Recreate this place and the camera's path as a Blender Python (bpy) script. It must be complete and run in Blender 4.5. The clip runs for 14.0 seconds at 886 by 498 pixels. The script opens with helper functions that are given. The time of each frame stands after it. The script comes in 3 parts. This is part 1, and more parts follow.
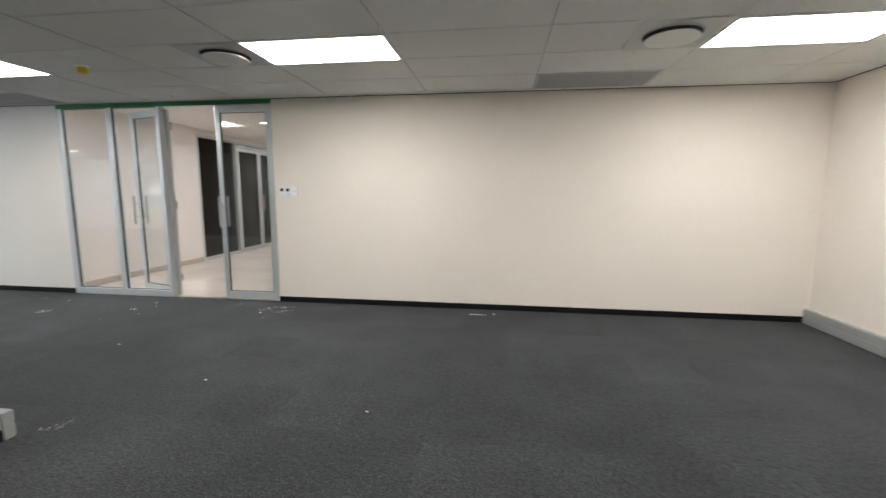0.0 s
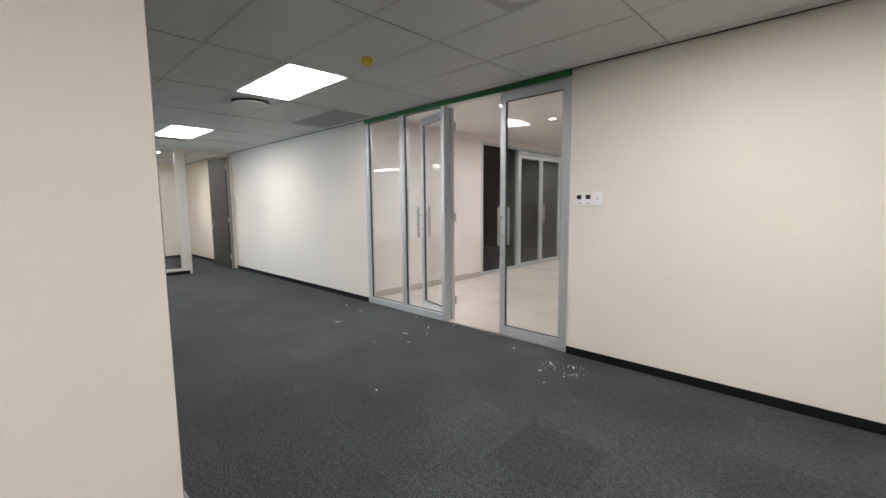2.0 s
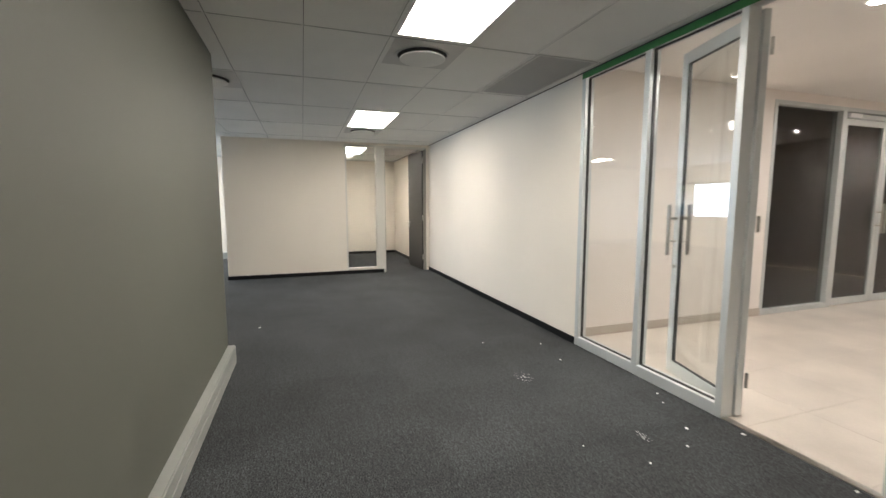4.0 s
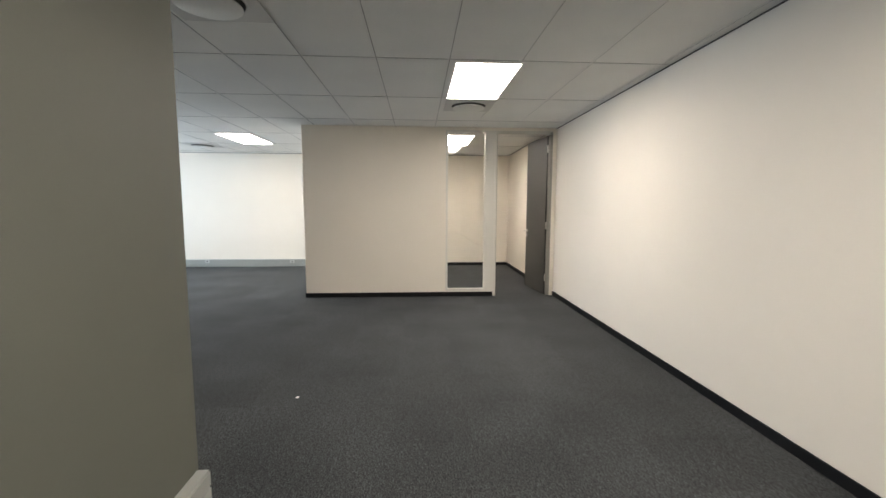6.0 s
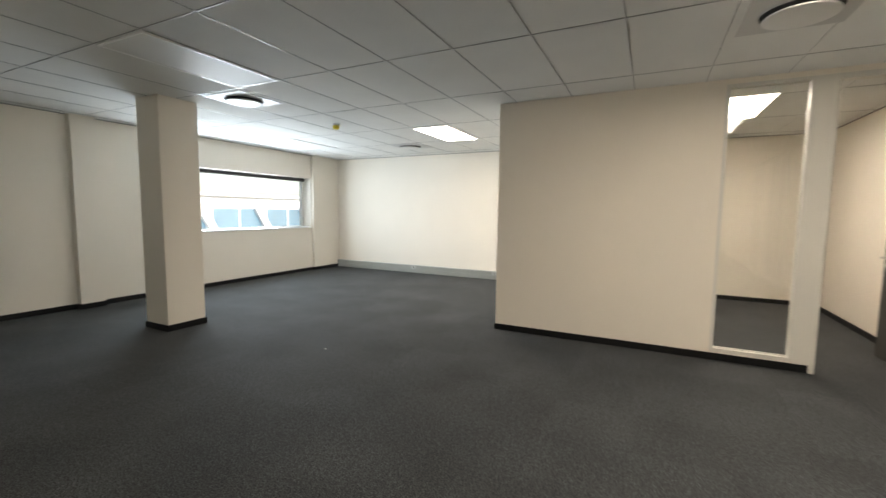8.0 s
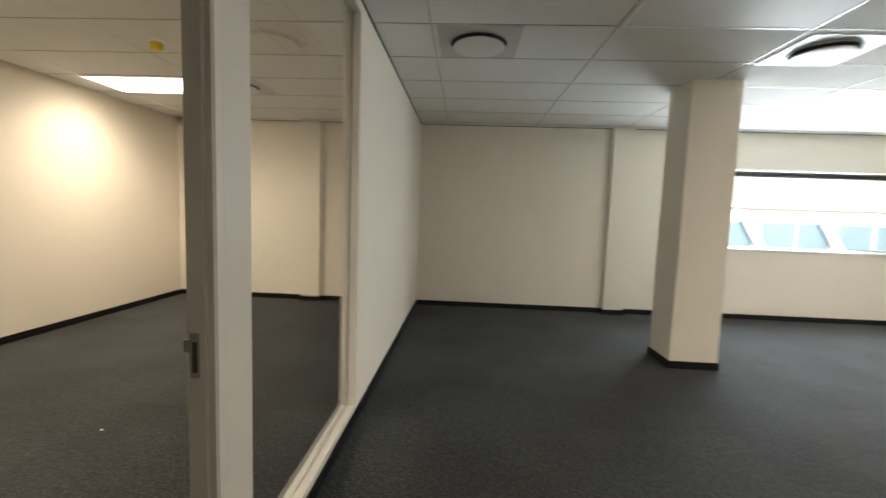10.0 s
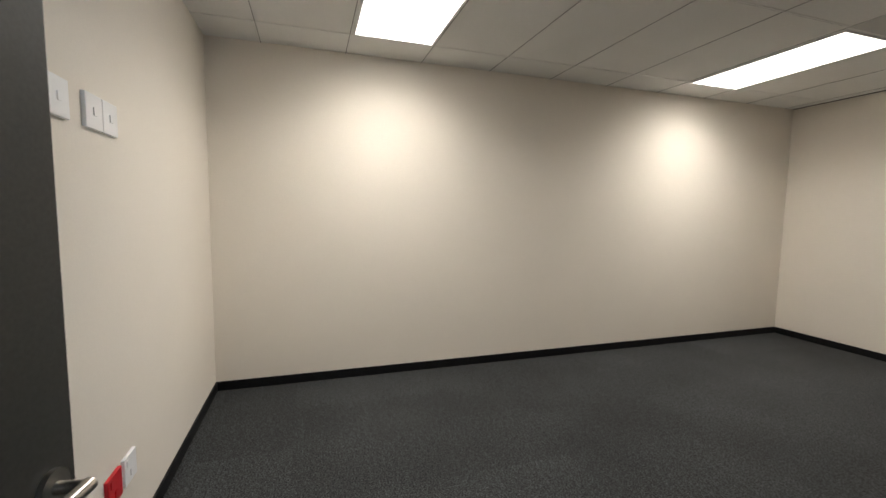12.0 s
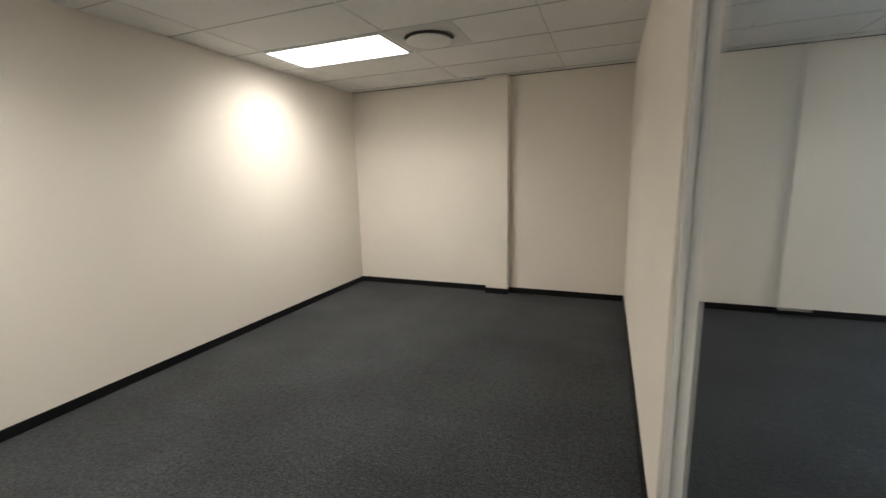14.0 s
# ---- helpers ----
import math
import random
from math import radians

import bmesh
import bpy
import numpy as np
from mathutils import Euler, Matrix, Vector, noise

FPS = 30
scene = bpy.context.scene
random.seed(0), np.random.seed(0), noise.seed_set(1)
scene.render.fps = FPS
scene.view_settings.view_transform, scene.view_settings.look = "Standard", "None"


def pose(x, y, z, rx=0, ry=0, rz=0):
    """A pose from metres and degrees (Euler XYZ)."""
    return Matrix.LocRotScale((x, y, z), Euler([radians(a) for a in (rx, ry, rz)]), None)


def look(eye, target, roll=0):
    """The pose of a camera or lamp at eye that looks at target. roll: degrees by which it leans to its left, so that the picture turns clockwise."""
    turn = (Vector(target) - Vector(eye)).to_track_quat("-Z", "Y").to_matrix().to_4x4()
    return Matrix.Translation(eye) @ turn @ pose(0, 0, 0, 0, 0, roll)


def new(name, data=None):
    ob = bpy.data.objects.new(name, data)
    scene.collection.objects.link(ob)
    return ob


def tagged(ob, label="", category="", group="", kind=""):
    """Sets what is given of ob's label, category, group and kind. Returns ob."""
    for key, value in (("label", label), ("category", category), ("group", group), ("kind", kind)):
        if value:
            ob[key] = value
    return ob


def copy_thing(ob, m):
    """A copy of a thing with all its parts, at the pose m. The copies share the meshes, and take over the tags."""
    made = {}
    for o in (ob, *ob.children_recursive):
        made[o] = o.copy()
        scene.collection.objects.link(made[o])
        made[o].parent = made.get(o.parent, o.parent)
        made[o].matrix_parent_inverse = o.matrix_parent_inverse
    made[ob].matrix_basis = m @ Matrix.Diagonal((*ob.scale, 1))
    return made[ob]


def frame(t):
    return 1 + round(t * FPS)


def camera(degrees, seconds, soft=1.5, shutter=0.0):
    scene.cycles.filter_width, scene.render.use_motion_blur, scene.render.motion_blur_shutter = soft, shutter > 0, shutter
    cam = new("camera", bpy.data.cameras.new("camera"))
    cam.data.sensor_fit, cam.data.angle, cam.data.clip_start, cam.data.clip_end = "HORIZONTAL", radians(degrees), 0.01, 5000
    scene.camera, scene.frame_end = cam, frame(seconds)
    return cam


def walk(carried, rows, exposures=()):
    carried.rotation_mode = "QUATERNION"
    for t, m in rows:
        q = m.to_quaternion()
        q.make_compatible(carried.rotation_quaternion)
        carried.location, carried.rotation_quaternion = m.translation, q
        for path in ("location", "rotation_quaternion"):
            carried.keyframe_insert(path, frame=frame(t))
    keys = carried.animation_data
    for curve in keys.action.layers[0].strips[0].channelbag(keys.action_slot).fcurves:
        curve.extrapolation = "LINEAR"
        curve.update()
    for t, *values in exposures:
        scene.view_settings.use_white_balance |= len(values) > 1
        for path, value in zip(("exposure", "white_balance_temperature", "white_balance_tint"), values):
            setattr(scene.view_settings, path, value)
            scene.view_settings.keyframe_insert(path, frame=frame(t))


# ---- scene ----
cam = camera(93.7, 14.0, shutter=0.25)
PATH = [
    (0, (-0.59, 0.289, 1.413), (-0.86, 2.253, 1.15), 0.2),
    (0.5, (-0.833, 0.646, 1.42), (-1.536, 2.498, 1.145), -0.4),
    (1, (-1.042, 1.006, 1.43), (-2.018, 2.731, 1.164), -0.9),
    (1.5, (-1.304, 1.404, 1.386), (-2.503, 2.989, 1.166), -0.6),
    (2, (-1.65, 1.765, 1.399), (-3.027, 3.2, 1.187), -0.5),
    (2.5, (-1.979, 2.114, 1.382), (-3.524, 3.368, 1.174), -0.3),
    (3, (-2.346, 2.408, 1.375), (-4.042, 3.448, 1.165), -0.1),
    (3.5, (-2.728, 2.636, 1.355), (-4.538, 3.461, 1.146), 0.1),
    (4, (-3.171, 2.796, 1.374), (-5.056, 3.43, 1.161), -0.1),
    (6.3, (-5.448, 3.192, 1.393), (-7.438, 3.24, 1.195), 0.2),
    (6.5, (-5.628, 3.195, 1.388), (-7.618, 3.189, 1.193), 0.2),
    (7, (-6.13, 3.178, 1.375), (-8.108, 2.97, 1.17), 0.3),
    (7.2, (-6.311, 3.159, 1.372), (-8.277, 2.848, 1.171), 0.3),
    (9.3, (-7.67, 2.585, 1.373), (-8.44, 0.747, 1.197), 1.7),
    (9.5, (-7.717, 2.47, 1.365), (-8.254, 0.552, 1.188), 1.8),
    (10, (-7.728, 2.112, 1.358), (-7.632, 0.122, 1.18), 2.0),
    (10.3, (-7.658, 1.913, 1.349), (-7.157, -0.014, 1.168), 1.8),
    (10.5, (-7.58, 1.795, 1.357), (-6.819, -0.045, 1.172), 2.2),
    (11, (-7.317, 1.594, 1.388), (-5.989, 0.113, 1.18), 2.4),
    (11.5, (-7.081, 1.441, 1.375), (-5.36, 0.442, 1.177), 1.6),
    (11.8, (-6.983, 1.396, 1.362), (-5.128, 0.67, 1.18), 1.2),
    (12, (-6.924, 1.387, 1.369), (-5.027, 0.78, 1.191), 0.8),
    (12.5, (-6.766, 1.331, 1.418), (-4.918, 0.592, 1.22), -0.3),
    (13, (-6.63, 1.236, 1.443), (-5.083, -0.005, 1.187), -0.8),
    (13.5, (-6.673, 1.167, 1.455), (-5.53, -0.442, 1.136), -0.7),
    (14, (-6.76, 1.154, 1.471), (-6.034, -0.676, 1.121), -1.4),
]
EXPOSURES = [(0, 1.0, 5900, 11), (3, 1.0, 5950, 11), (4, 1.16, 6450, 11), (6.3, 1.05, 6650, 12), (7, 0.88, 6850, 12), (9.5, 1.2, 7550, 12), (10.2, 1.22, 7450, 12),
             (10.6, 1.22, 6850, 12), (11, 1.0, 6400, 12), (12, 0.7, 6150, 12), (13, 0.7, 6150, 12), (14, 1.12, 6050, 11)]
walk(cam, [(t, look(eye, target, roll)) for t, eye, target, roll in PATH], EXPOSURES)

LOBBY_LIGHTS = [(-5.0, 6.45), (-4.98, 7.71), (-4.98, 8.97), (-4.98, 10.23), (-4.98, 11.49), (-4.98, 12.75)]

# ---- world and sun ----
world = bpy.data.worlds.new("sky")
scene.world = world
world.use_nodes = True
wn = world.node_tree.nodes
sky = wn.new("ShaderNodeTexSky")
sky.sky_type, sky.sun_disc = "NISHITA", False
sky.sun_elevation, sky.sun_rotation = radians(38), radians(-20)
world.node_tree.links.new(sky.outputs[0], wn["Background"].inputs[0])
wn["Background"].inputs[1].default_value = 0.15
sun = new("sun", bpy.data.lights.new("sun", "SUN"))
sun.data.energy, sun.data.angle, sun.data.color = 4.0, radians(0.5), (1.0, 0.96, 0.9)
sun.matrix_world = look((6, 20, 25), (-6, -10, 0))

PANEL = 14.0      # glow of the office ceiling panels
SPOT = 360.0       # glow of the lobby downlights
DAY = 88.0        # watts of the sky's light in the window opening

H = 2.58                               # ceiling height
XE, XW, YN, YS = 2.83, -14.96, 5.30, -3.845   # inner faces of the floor's outer walls
OX0, OX1 = -7.074, -3.39               # office beside the route, outer faces
OY = 2.142
PX = -11.53                           # front of the far office
PY = 1.47

day = new("window_daylight", bpy.data.lights.new("window_daylight", "AREA"))
day.data.shape, day.data.size, day.data.size_y = "RECTANGLE", 2.6, 1.0
day.data.energy, day.data.color, day.data.spread = DAY, (0.68, 0.84, 1.0), radians(170)
day.matrix_world = look((-12.05, YS - 0.245, 1.5), (-12.0, 5, 1.2))


# beam of the two lensed office panels, narrower than a bare diffuser
OFFICE_PANELS = [(-4.49, 0.805), (-4.46, -2.215)]
for px, py in OFFICE_PANELS:
    beam = new("panel_beam", bpy.data.lights.new("panel_beam", "AREA"))
    beam.data.shape, beam.data.size, beam.data.size_y = "RECTANGLE", 1.12, 0.52
    beam.data.energy, beam.data.color, beam.data.spread = 12.5, (1.0, 0.92, 0.79), radians(145)
    beam.matrix_world = pose(px, py, H - 0.016)


# ---- materials ----
def material(name, colour, rough=0.6, metal=0.0, grain=0.0, grain_size=200.0, stain=0.0, stain_size=1.2, bump=0.0,
             spread=0.0, emit=0.0, glow=(1, 1, 1), spec=0.5):
    """A painted, metal or plastic surface with fine grain and broad blotches at real size."""
    m = bpy.data.materials.new(name)
    m.use_nodes = True
    n, l = m.node_tree.nodes, m.node_tree.links
    b = n["Principled BSDF"]
    b.inputs["Base Color"].default_value = (*colour, 1)
    b.inputs["Roughness"].default_value, b.inputs["Metallic"].default_value = rough, metal
    b.inputs["Specular IOR Level"].default_value = spec
    if emit:
        b.inputs["Emission Color"].default_value, b.inputs["Emission Strength"].default_value = (*glow, 1), emit
    geo = n.new("ShaderNodeNewGeometry")
    last = None

    def scale_by(value, low, high):
        nonlocal last
        ramp = n.new("ShaderNodeMapRange")
        ramp.inputs["From Min"].default_value, ramp.inputs["From Max"].default_value = 0.3, 0.7
        ramp.inputs["To Min"].default_value, ramp.inputs["To Max"].default_value = low, high
        l.new(value, ramp.inputs["Value"])
        if last is None:
            last = ramp.outputs[0]
        else:
            mul = n.new("ShaderNodeMath")
            mul.operation = "MULTIPLY"
            l.new(last, mul.inputs[0]), l.new(ramp.outputs[0], mul.inputs[1])
            last = mul.outputs[0]

    fine = None
    if grain or bump:
        fine = n.new("ShaderNodeTexNoise")
        fine.inputs["Scale"].default_value, fine.inputs["Detail"].default_value = grain_size, 3
        l.new(geo.outputs["Position"], fine.inputs["Vector"])
    if grain:
        scale_by(fine.outputs["Fac"], 1 - grain, 1 + grain)
    if stain:
        broad = n.new("ShaderNodeTexNoise")
        broad.inputs["Scale"].default_value, broad.inputs["Detail"].default_value = stain_size, 4
        l.new(geo.outputs["Position"], broad.inputs["Vector"])
        scale_by(broad.outputs["Fac"], 1 - stain, 1 + stain)
    if spread:
        info = n.new("ShaderNodeObjectInfo")
        scale_by(info.outputs["Random"], 1 - spread, 1 + spread)
    if last is not None:
        mix = n.new("ShaderNodeVectorMath")
        mix.operation = "SCALE"
        mix.inputs[0].default_value = colour
        l.new(last, mix.inputs["Scale"]), l.new(mix.outputs[0], b.inputs["Base Color"])
    if bump:
        bm_ = n.new("ShaderNodeBump")
        bm_.inputs["Strength"].default_value, bm_.inputs["Distance"].default_value = bump, 0.002
        l.new(fine.outputs["Fac"], bm_.inputs["Height"]), l.new(bm_.outputs[0], b.inputs["Normal"])
    return m


def glass(name, tint, rough=0.0):
    m = bpy.data.materials.new(name)
    m.use_nodes = True
    b = m.node_tree.nodes["Principled BSDF"]
    b.inputs["Base Color"].default_value = (*tint, 1)
    b.inputs["Transmission Weight"].default_value, b.inputs["Roughness"].default_value = 1, rough
    b.inputs["IOR"].default_value = 1.5
    return m


def carpet_material():
    """Heathered charcoal loop-pile carpet tiles of half a metre, each a little lighter or darker."""
    m = bpy.data.materials.new("carpet")
    m.use_nodes = True
    n, l = m.node_tree.nodes, m.node_tree.links
    b = n["Principled BSDF"]
    b.inputs["Roughness"].default_value, b.inputs["Specular IOR Level"].default_value = 0.9, 0.2
    b.inputs["Sheen Weight"].default_value, b.inputs["Sheen Roughness"].default_value = 0.05, 0.5
    geo = n.new("ShaderNodeNewGeometry")

    def noisy(scale, detail, low, high, a=0.3, z=0.7):
        t = n.new("ShaderNodeTexNoise")
        t.inputs["Scale"].default_value, t.inputs["Detail"].default_value = scale, detail
        l.new(geo.outputs["Position"], t.inputs["Vector"])
        r = n.new("ShaderNodeMapRange")
        r.inputs["From Min"].default_value, r.inputs["From Max"].default_value = a, z
        r.inputs["To Min"].default_value, r.inputs["To Max"].default_value = low, high
        l.new(t.outputs["Fac"], r.inputs["Value"])
        return t, r.outputs[0]

    pile, f1 = noisy(120, 3, 0.25, 1.85, 0.37, 0.63)
    clump, f2 = noisy(34, 6, 0.62, 1.44, 0.36, 0.64)
    clump.inputs["Roughness"].default_value = 0.8
    wear, f3 = noisy(1.6, 6, 0.8, 1.2)
    cell = n.new("ShaderNodeVectorMath")
    cell.operation = "SNAP"
    cell.inputs[1].default_value = (0.5, 0.5, 10)
    l.new(geo.outputs["Position"], cell.inputs[0])
    rnd = n.new("ShaderNodeTexWhiteNoise")
    l.new(cell.outputs[0], rnd.inputs["Vector"])
    r4 = n.new("ShaderNodeMapRange")
    r4.inputs["To Min"].default_value, r4.inputs["To Max"].default_value = 0.89, 1.11
    l.new(rnd.outputs["Value"], r4.inputs["Value"])
    last = f1
    for f in (f2, f3, r4.outputs[0]):
        mul = n.new("ShaderNodeMath")
        mul.operation = "MULTIPLY"
        l.new(last, mul.inputs[0]), l.new(f, mul.inputs[1])
        last = mul.outputs[0]
    col = n.new("ShaderNodeVectorMath")
    col.operation = "SCALE"
    col.inputs[0].default_value = CARPET
    l.new(last, col.inputs["Scale"]), l.new(col.outputs[0], b.inputs["Base Color"])
    bump = n.new("ShaderNodeBump")
    bump.inputs["Strength"].default_value, bump.inputs["Distance"].default_value = 0.22, 0.002
    l.new(pile.outputs["Fac"], bump.inputs["Height"]), l.new(bump.outputs[0], b.inputs["Normal"])
    return m


CARPET = (0.037, 0.040, 0.0415)
M_CARPET = carpet_material()
M_WALL = material("cream_wall_paint", (0.82, 0.765, 0.68), 0.95, spec=0.1, grain=0.025, grain_size=260, stain=0.025, stain_size=0.9, bump=0.12)
M_GREY = material("grey_wall_paint", (0.112, 0.116, 0.095), 0.6, grain=0.03, grain_size=260, stain=0.04, bump=0.12)
M_CEIL = material("mineral_ceiling_tile", (0.75, 0.75, 0.73), 0.9, grain=0.06, grain_size=330, stain=0.03, stain_size=2.0, bump=0.3, spec=0.2)
M_TEE = material("white_ceiling_grid", (0.69, 0.69, 0.68), 0.4)
M_SHADOWGAP = material("black_shadow_gap", (0.05, 0.05, 0.05), 0.7)
M_BASE = material("black_skirting", (0.008, 0.008, 0.009), 0.5, grain=0.2, grain_size=80, spec=0.2)
M_DUCT = material("grey_trunking", (0.32, 0.33, 0.308), 0.4, stain=0.05, stain_size=2)
M_ALU = material("satin_aluminium", (0.58, 0.605, 0.60), 0.4, metal=0.4, grain=0.03, grain_size=300, stain=0.04)
M_CHROME = material("brushed_steel", (0.50, 0.48, 0.445), 0.3, metal=1.0, grain=0.05, grain_size=500)
M_STRIKE = material("dark_steel", (0.20, 0.185, 0.16), 0.4, metal=0.6, grain=0.1, grain_size=300)
M_GASKET = material("black_gasket", (0.02, 0.02, 0.02), 0.6)
M_GREEN = material("green_masking_tape", (0.035, 0.20, 0.05), 0.6, grain=0.1, grain_size=90, stain=0.15, stain_size=4)
M_FRAME = material("off_white_door_frame", (0.68, 0.66, 0.61), 0.45, grain=0.02, stain=0.03)
# the frame's off-white darkened to grey: shade on the door reveals put into colour
M_JAMB_SHADE = material("shaded_off_white_jamb", (0.29, 0.28, 0.25), 0.45, grain=0.03, stain=0.05)
M_DOOR = material("charcoal_laminate", (0.055, 0.055, 0.05), 0.5, grain=0.12, grain_size=150, stain=0.06)
M_WHITE = material("white_plastic", (0.90, 0.90, 0.90), 0.3)
M_VENT = material("white_metal_diffuser", (0.66, 0.66, 0.64), 0.35)
M_VENTGREY = material("pale_grey_metal_tile", (0.5, 0.5, 0.49), 0.4)
M_VENTDARK = material("dark_air_gap", (0.03, 0.03, 0.03), 0.8)
M_MESH = material("perforated_grille", (0.33, 0.33, 0.33), 0.6, grain=0.35, grain_size=170)
M_YELLOW = material("yellow_plastic", (0.72, 0.56, 0.03), 0.4)
M_RED = material("red_plastic", (0.6, 0.02, 0.03), 0.35)
M_SCREEN = material("dark_display", (0.02, 0.025, 0.03), 0.15)
M_GLASS = glass("clear_glass", (0.97, 0.985, 0.975))
# tint deepened past clear glass to darken the unlit room behind the lobby shopfront
M_DARKGLASS = glass("shade_tinted_glass", (0.37, 0.375, 0.36))
M_DARKGLASS.node_tree.nodes["Principled BSDF"].inputs["IOR"].default_value = 1.36
M_PANEL = material("lit_led_diffuser", (0.9, 0.9, 0.9), 0.4, emit=PANEL, glow=(1.0, 0.93, 0.835))
M_PANEL_WARM = material("lit_led_diffuser_warm", (0.9, 0.9, 0.9), 0.4, emit=3.5, glow=(1.0, 0.92, 0.80))
M_OPAL = material("unlit_opal_diffuser", (0.74, 0.74, 0.73), 0.55)
M_SPOT = material("lit_downlight", (0.9, 0.9, 0.9), 0.4, emit=SPOT, glow=(1.0, 0.94, 0.86))
M_TILE = material("cream_porcelain", (0.655, 0.59, 0.527), 0.28, grain=0.03, grain_size=60, stain=0.13, stain_size=1.7, spread=0.02)
M_SKIRTTILE = material("beige_tile_skirting", (0.50, 0.44, 0.38), 0.35, stain=0.06)
M_GROUT = material("beige_grout", (0.64, 0.578, 0.518), 0.6)
M_LOBBY = material("lobby_wall_paint", (0.80, 0.745, 0.70), 0.6, grain=0.02, stain=0.02)
M_LOBBYCEIL = material("smooth_plaster_ceiling", (0.82, 0.79, 0.76), 0.8, stain=0.02)
# near-black so the room behind the lobby glass reads unlit: shade in the colour
M_UNLIT = material("unlit_shade_paint", (0.022, 0.021, 0.019), 0.85, stain=0.1)
M_LITTER = material("white_plaster_crumbs", (0.75, 0.74, 0.72), 0.8)
M_OUT = material("pale_facade", (0.88, 0.89, 0.9), 0.7, stain=0.05, stain_size=0.3)
M_OUTGLASS = material("blue_facade_glass", (0.15, 0.27, 0.37), 0.12, stain=0.2, stain_size=0.4)
M_GROUND = material("asphalt", (0.06, 0.06, 0.06), 0.9, grain=0.2, grain_size=40, stain=0.15, stain_size=0.2)


# ---- building helpers ----
def box(bm, x0, x1, y0, y1, z0, z1, bevel=0.0):
    vs = [bm.verts.new((x, y, z)) for x in (x0, x1) for y in (y0, y1) for z in (z0, z1)]
    fs = [bm.faces.new([vs[i] for i in f]) for f in
          ((0, 1, 3, 2), (4, 6, 7, 5), (0, 4, 5, 1), (2, 3, 7, 6), (0, 2, 6, 4), (1, 5, 7, 3))]
    if bevel:
        bmesh.ops.bevel(bm, geom=list({e for f in fs for e in f.edges}), offset=bevel, segments=2, affect="EDGES", profile=0.5)
    return bm


def boxes(*rows):
    bm = bmesh.new()
    for r in rows:
        box(bm, *r)
    return bm


def rod(bm, a, b, r, r2=None, seg=16):
    a, b = Vector(a), Vector(b)
    m = Matrix.Translation((a + b) / 2) @ (b - a).to_track_quat("Z", "Y").to_matrix().to_4x4()
    bmesh.ops.create_cone(bm, cap_ends=True, segments=seg, radius1=r, radius2=r if r2 is None else r2, depth=(b - a).length, matrix=m)
    return bm


def lathe(profile, seg=40):
    """A turned body from (radius, height) pairs."""
    bm = bmesh.new()
    rings = []
    for r, z in profile:
        rings.append([bm.verts.new((r * math.cos(2 * math.pi * i / seg), r * math.sin(2 * math.pi * i / seg), z)) for i in range(seg)])
    for a, b in zip(rings, rings[1:]):
        for i in range(seg):
            bm.faces.new((a[i], a[(i + 1) % seg], b[(i + 1) % seg], b[i]))
    bm.faces.new(rings[-1])
    bm.faces.new(rings[0][::-1])
    bmesh.ops.recalc_face_normals(bm, faces=bm.faces)
    return bm


def mesh_of(name, bm, mat, smooth=False):
    me = bpy.data.meshes.new(name)
    bmesh.ops.recalc_face_normals(bm, faces=bm.faces)
    bm.to_mesh(me)
    bm.free()
    me.materials.append(mat)
    if smooth:
        me.shade_smooth()
        me.set_sharp_from_angle(angle=radians(35))
    return me


def part(name, bm, mat, parent=None, label="", smooth=False):
    ob = new(name, mesh_of(name, bm, mat, smooth))
    ob.parent = parent
    return tagged(ob, label)


def thing(name, m, label, category, group="", kind=""):
    ob = new(name)
    ob.matrix_world = m
    return tagged(ob, label, category, group, kind)


def structure(name, bm, mat, label, category):
    return tagged(part(name, bm, mat), label, category, "", "structure")


# ---- floors ----
structure("floor", boxes((XW - 0.1, XE + 0.1, YS - 0.1, YN + 0.02, -0.12, 0)), M_CARPET,
          "charcoal heathered loop-pile office carpet, slightly worn", "floor")
LX0, LX1, LY0, LY1, LH = -6.70, 1.6, YN + 0.02, 13.4, 2.71
lobby_floor = structure("floor_lobby", boxes((LX0 - 0.1, LX1 + 0.1, LY0, LY1 + 0.1, -0.12, -0.0022)), M_GROUT,
                        "cream porcelain tiled lobby floor", "floor")

# ---- outer walls ----
FX0, FX1 = -6.54, -3.445               # glazed shopfront in the north wall
structure("wall_north", boxes((XW - 0.2, FX0, YN, YN + 0.11, 0, LH + 0.1), (FX1, XE + 0.2, YN, YN + 0.11, 0, LH + 0.1),
                              (FX0, FX1, YN + 0.002, YN + 0.108, H + 0.002, LH + 0.1)), M_WALL,
          "plain cream painted wall with a glazed shopfront", "wall")
structure("wall_east", boxes((XE, XE + 0.2, YS - 0.35, YN, 0, H + 0.1)), M_WALL, "plain cream painted wall above grey trunking", "wall")
structure("wall_west", boxes((XW - 0.2, XW, YS - 0.35, YN, 0, H + 0.1)), M_WALL, "cream painted wall above grey trunking", "wall")
WX0, WX1, WZ0, WZ1 = -14.08, -10.75, 0.965, 2.075
structure("wall_south", boxes((XW, WX0, YS - 0.35, YS, 0, H + 0.1), (WX1, XE, YS - 0.35, YS, 0, H + 0.1),
                              (WX0, WX1, YS - 0.35, YS, 0, WZ0), (WX0, WX1, YS - 0.35, YS, WZ1, H + 0.1)), M_WALL,
          "cream painted outer wall with a wide window", "wall")
